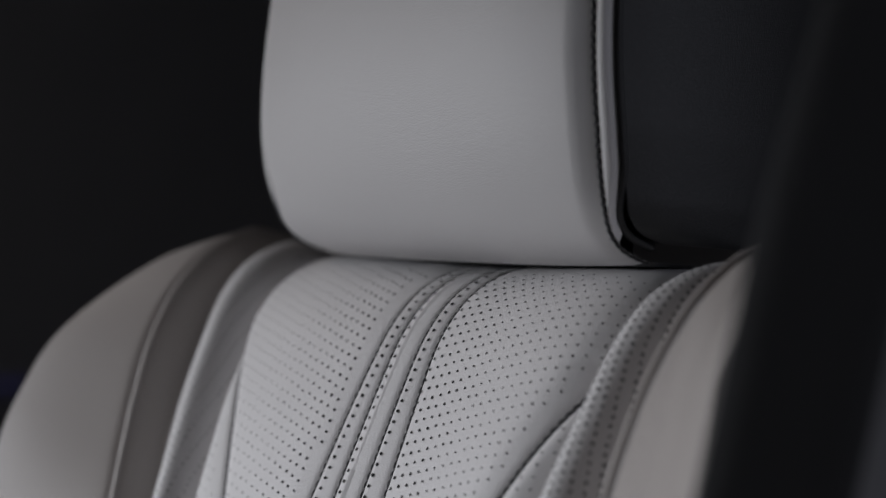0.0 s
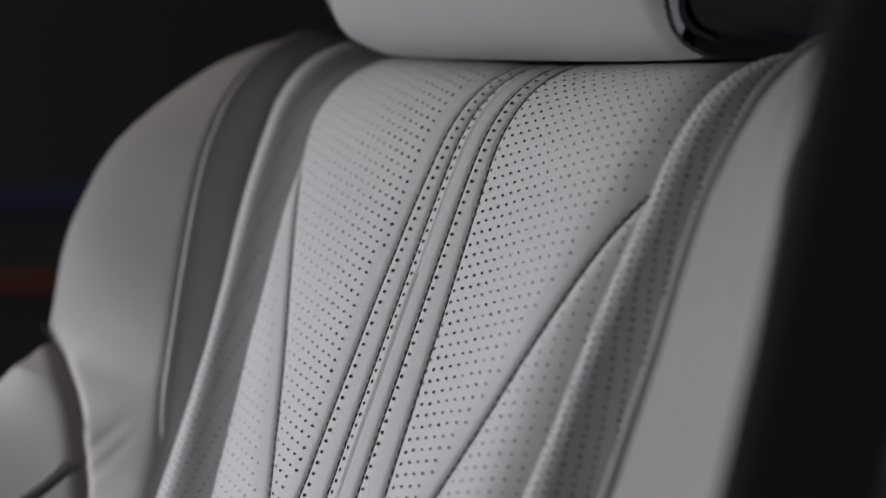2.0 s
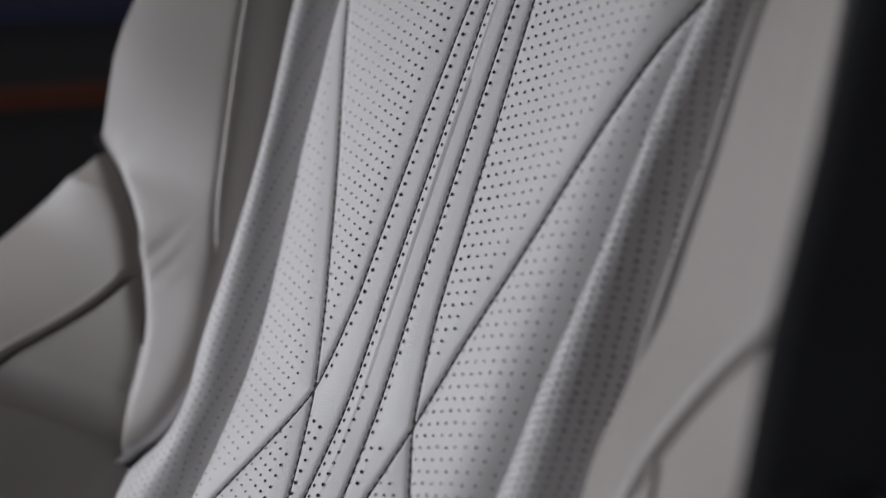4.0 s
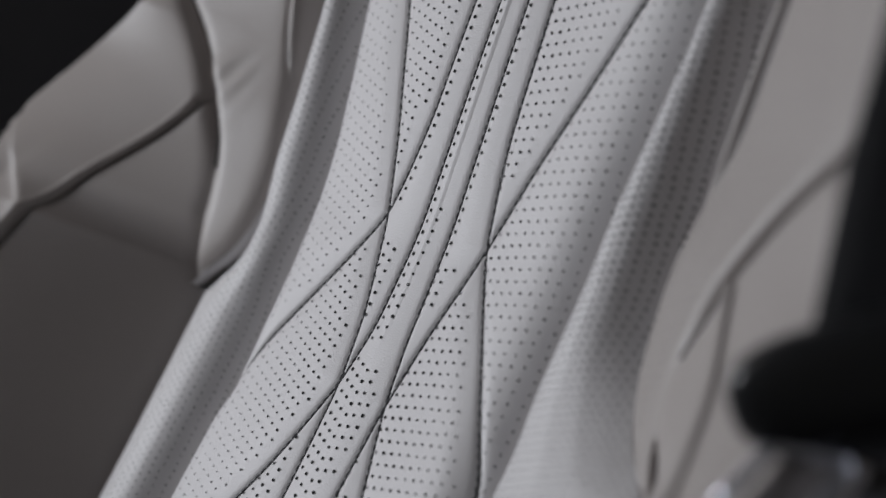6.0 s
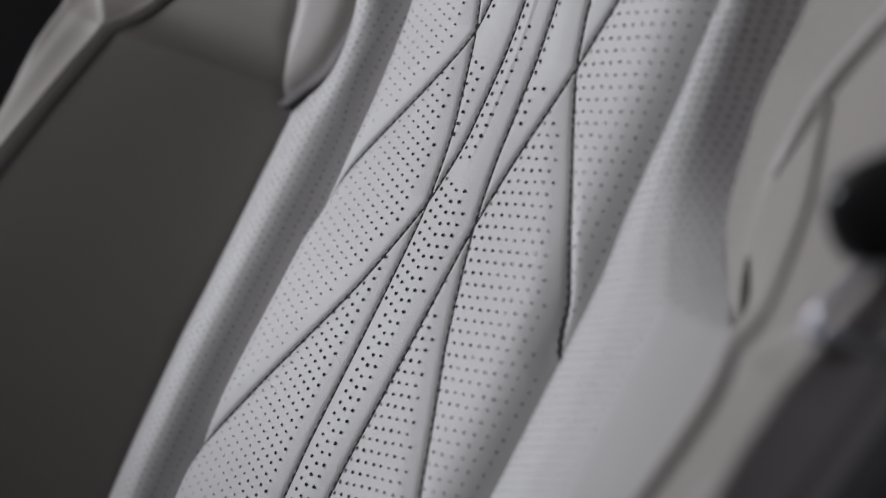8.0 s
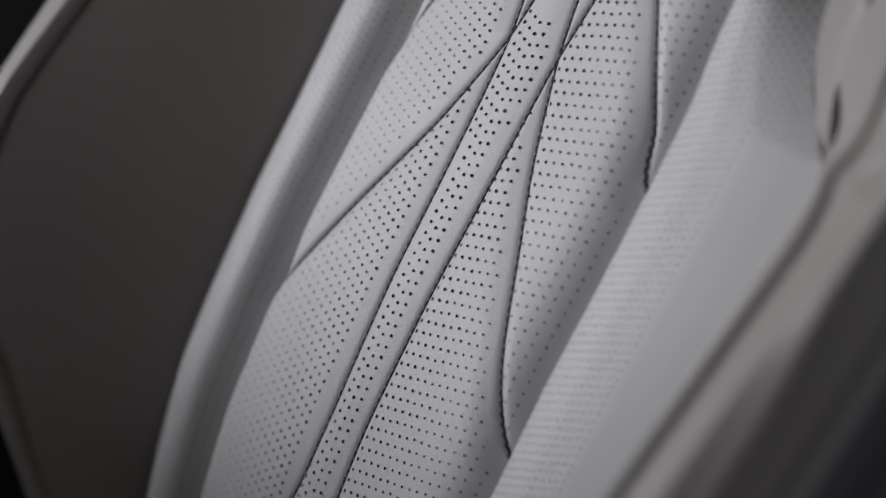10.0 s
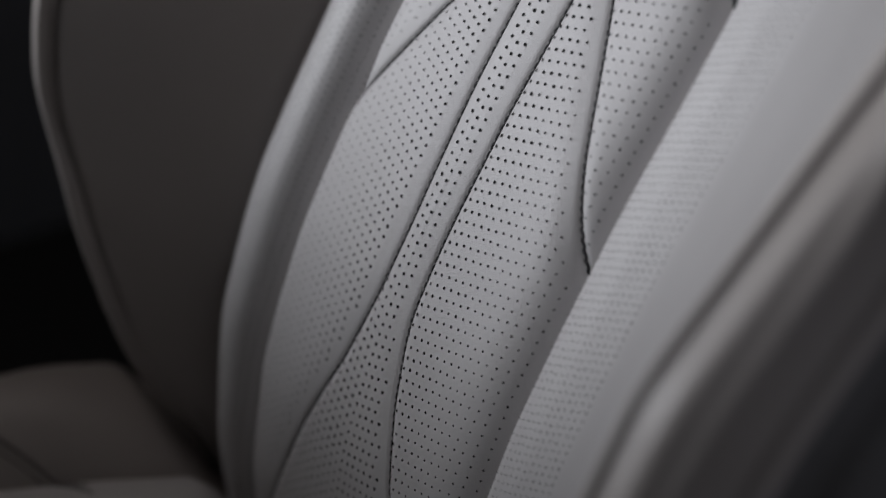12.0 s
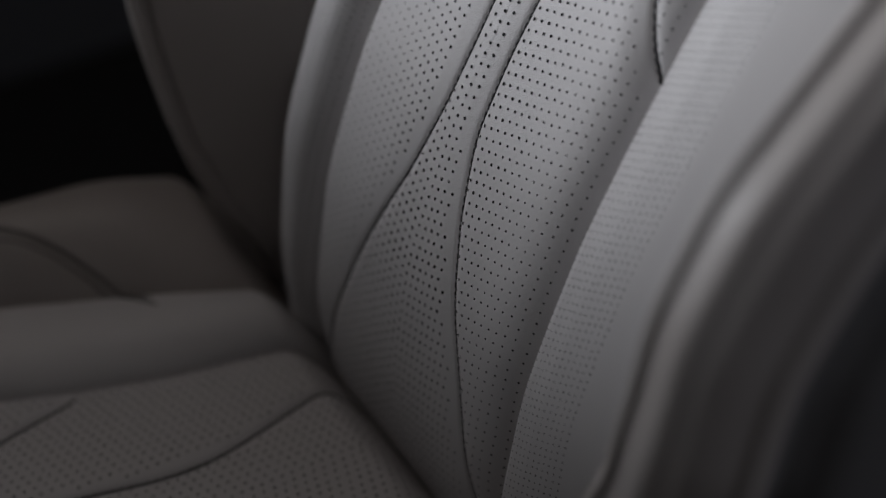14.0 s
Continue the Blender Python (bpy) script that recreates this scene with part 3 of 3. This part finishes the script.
def cushion_z(u, d):
    a = np.abs(u)
    e, c = cushion_edge(d), cushion_valley(d)
    z = -0.035 + 0.048 * step01(-0.012, 0.035, d) + 0.012 * d
    pillow = np.ones_like(z)
    for curve, lo, hi in CUSHION_SEAMS:
        dist = np.abs(a - curve(d))
        live = step01(lo - 0.004, lo + 0.002, d) * (1 - step01(hi - 0.002, hi + 0.004, d))
        pillow = np.minimum(pillow, 1 - live * (0.55 * np.exp(-(dist / 0.0016) ** 1.3) + 0.45 * np.exp(-(dist / 0.006) ** 2)))
    ins = a < e
    s = np.clip((a - e) / (c - e), 0, 1)
    q = np.clip((a - c) / (0.275 - c), 0, 1)
    rise = step01(-0.01, 0.09, d)
    w_ins = 0.004 * pillow - 0.004 - 0.006 * np.exp(-(np.maximum(e - a, 0) / 0.006) ** 1.4)
    w_strip = -0.006 + 0.015 * np.sin(np.pi * s ** 0.8) ** 0.6 + 0.010 * s
    w_side = 0.004 + (0.016 + 0.018 * rise) * np.sin(0.5 * np.pi * np.clip(q / 0.55, 0, 1)) ** 0.8 - 0.04 * np.clip((q - 0.6) / 0.4, 0, 1) ** 2.2
    w_side = w_side - 0.0018 * step01(0.075, 0.11, d) * np.exp(-((a - cushion_side(d)) / 0.0035) ** 2)
    return z + np.where(ins, w_ins, np.where(a < c, w_strip, w_side))


def on_cushion(u, d):
    return np.stack([u, -0.128 - d, cushion_z(u, d)], -1)


def cushion_normal(u, d):
    h = 0.0008
    n = np.cross(on_cushion(u, d + h) - on_cushion(u, d - h), on_cushion(u + h, d) - on_cushion(u - h, d))
    n = n * np.sign(n[..., 2:3])
    return n / np.linalg.norm(n, axis=-1, keepdims=True)


def cushion():
    base = new("seat_cushion")
    base.parent = seat
    tagged(base, "perforated light grey leather seat cushion")
    us, ds = np.linspace(-0.275, 0.275, 441), np.arange(-0.02, 0.46, 0.0016)
    u, d = np.meshgrid(us, ds)
    verts, faces = on_cushion(u, d), sheet(u.shape)
    um, dm = (u[:-1, :-1] + u[1:, 1:]).ravel() / 2, (d[:-1, :-1] + d[1:, 1:]).ravel() / 2
    left = um < 0
    insert, bolster = np.abs(um) < cushion_edge(dm), np.abs(um) >= cushion_valley(dm)
    strip = ~insert & ~bolster
    normals = cushion_normal(u, d).reshape(-1, 3)
    for name, ok, mat, label in (("cushion_insert", insert, LEATHER, "perforated leather cushion insert"),
                                 ("cushion_strip", strip & left, LEATHER, "smooth leather cushion strip"), ("cushion_strip", strip & ~left, LEATHER, "smooth leather cushion strip"),
                                 ("cushion_bolster", bolster & left, LEATHER_SIDE, "grey beige leather cushion bolster"), ("cushion_bolster", bolster & ~left, LEATHER_SIDE, "grey beige leather cushion bolster")):
        f = faces[ok][:, ::-1]
        used, inv = np.unique(f, return_inverse=True)
        panel = piece(name, verts.reshape(-1, 3)[used], inv.reshape(-1, 4), mat, base, label)
        panel.data.normals_split_custom_set_from_vertices([tuple(x) for x in normals[used]])
    part("cushion_base", box_bm((0.52, 0.44, 0.16), (0, -0.36, -0.135), 0.02), TRIM, base, "charcoal plastic seat base")
    for sgn in (-1, 1):
        for curve, lo, hi in CUSHION_SEAMS:
            x = np.arange(lo, hi, 0.001)
            Q = on_cushion(sgn * curve(x) + 0.0003 * np.sin(x * 1400), x) + [0, 0, 0.0006]
            piece("stitch_line", *tube(Q, 0.0008, 6), THREAD, base, "dark stitched seam")
        x = np.arange(0.085, 0.40, 0.002)
        for off in (-0.004, 0.004):
            Q = on_cushion(sgn * (cushion_side(x) + off), x) + [0, 0, 0.0005]
            piece("stitch_line", *tube(Q, 0.0005, 6), THREAD, base, "dark stitched seam")
    u, d = lattice(-0.15, 0.15, 0.01, 0.36, 0.0052, 0.0056, 0.28)
    keep = np.abs(u) < cushion_edge(d) - 0.005
    for curve, lo, hi in CUSHION_SEAMS:
        keep &= ~((d > lo) & (d < hi) & (np.abs(np.abs(u) - curve(d)) < 0.005))
    h = holes("perforation", u[keep], d[keep], 0.0008, HOLE, 0.0003, on_cushion, cushion_normal)
    h.parent = base


cushion()


# ---- seat belt hanging before the near shoulder ----
def seat_belt():
    belt = tagged(new("seat_belt"), "black webbing seat belt with steel latch tongue", "seat belt")
    z = np.linspace(1.25, 0.47, 60)
    x = np.interp(z, [0.47, 0.516, 0.56, 0.633, 0.712, 1.25], [0.283, 0.285, 0.284, 0.292, 0.302, 0.37])
    y = np.interp(z, [0.47, 0.516, 0.56, 0.633, 0.712, 1.25], [-0.008, -0.001, 0.009, 0.020, 0.028, 0.14])
    across = np.array([0.67, 0.74, 0.0])
    L = np.stack([x, y, z], 1)
    thick = np.array([0.74, -0.67, 0.0]) * 0.0013
    cols = [L - 0 * thick, L + across * 0.001 + thick, L + across * 0.012 + thick * 0.8, L + across * 0.024 + thick, L + across * 0.036 + thick * 0.8, L + across * 0.047 + thick, L + across * 0.048, L + across * 0.047 - thick, L + across * 0.001 - thick, L]
    g = np.stack(cols, 1)
    piece("webbing", g.reshape(-1, 3), sheet(g.shape[:2]), WEBBING, belt, "black woven webbing")
    mid = Vector((0.297, 0.010, 0.488))
    bm = bmesh.new()
    bmesh.ops.create_uvsphere(bm, u_segments=28, v_segments=16, radius=1)
    for p in bm.verts:
        p.co = Vector([math.copysign(abs(c) ** 0.7, c) for c in p.co])
    bm.transform(Matrix.Translation(mid + Vector((-0.001, -0.005, 0.007))) @ Matrix.Rotation(radians(48), 4, "Z") @ Matrix.Rotation(radians(-18), 4, "Y") @ Matrix.Diagonal((0.038, 0.009, 0.019, 1)))
    part("sleeve", bm, PIANO, belt, "black plastic latch sleeve")
    loop = [(0.277, -0.033, 0.4545), (0.284, -0.014, 0.4745), (0.300, 0.004, 0.4685), (0.293, -0.014, 0.4475)]
    ring = []
    for i in range(4):
        a, b = Vector(loop[i]), Vector(loop[(i + 1) % 4])
        ring += [a.lerp(b, f) for f in (0.1, 0.3, 0.5, 0.7, 0.9)]
    ring.append(ring[0])
    piece("latch_tongue", *tube(ring, 0.0028, 10), CHROME, belt, "polished steel latch tongue")


seat_belt()


# ---- dark cabin round the seat, and unseen boards that shape the light ----
def wall(name, size, place, mat, label, category="wall"):
    return tagged(part(name, box_bm(size, place, 0.015, 2), mat), label, category, kind="structure")


wall("floor", (3.4, 4.2, 0.1), (0, -0.2, -0.45), CARPET, "black carpeted cabin floor", "floor")
wall("wall_rear", (3.4, 0.1, 2.2), (0, 1.55, 0.60), LINER, "dark cabin lining behind the seat")
wall("wall_far", (0.1, 2.2, 2.0), (-1.15, 0.45, 0.55), LINER, "dark cabin lining beside the seat")
# three unseen boards added in front to cut the key light low, high and aside
wall("shade_board_low", (1.75, 0.06, 0.86), (-0.27, -0.76, 0.030), LINER, "unseen dark board added to shade the lower seat")
wall("shade_board_high", (1.75, 0.06, 0.51), (-0.27, -0.76, 1.155), LINER, "unseen dark board added to shade the headrest")
wall("shade_board_side", (0.80, 0.06, 0.436), (0.20, -0.76, 0.680), LINER, "unseen dark board added to narrow the key light")
wall("ceiling", (3.4, 2.6, 0.1), (0, 0.35, 1.45), LINER, "dark cabin headlining", "ceiling")
wall("pillar_trim", (0.10, 0.16, 1.8), (0.66, 0.66, 0.5), PIANO, "black plastic door pillar trim", "pillar")


def ambient_strip(z, colour, label):
    m = bpy.data.materials.new("ambient_glow")
    m.use_nodes = True
    b = m.node_tree.nodes["Principled BSDF"]
    b.inputs["Base Color"].default_value = (*colour, 1)
    b.inputs["Emission Color"].default_value = (*colour, 1)
    b.inputs["Emission Strength"].default_value = 1.0
    strip = part("light_strip", box_bm((0.012, 0.75, 0.010), (-1.094, 0.42, z), 0.003), m)
    return tagged(strip, label, "light strip", "cabin light strips")


ambient_strip(0.468, (0.026, 0.006, 0.002), "dim red glowing strip on the dark cabin wall")
ambient_strip(0.558, (0.006, 0.006, 0.020), "dim blue glowing strip on the dark cabin wall")
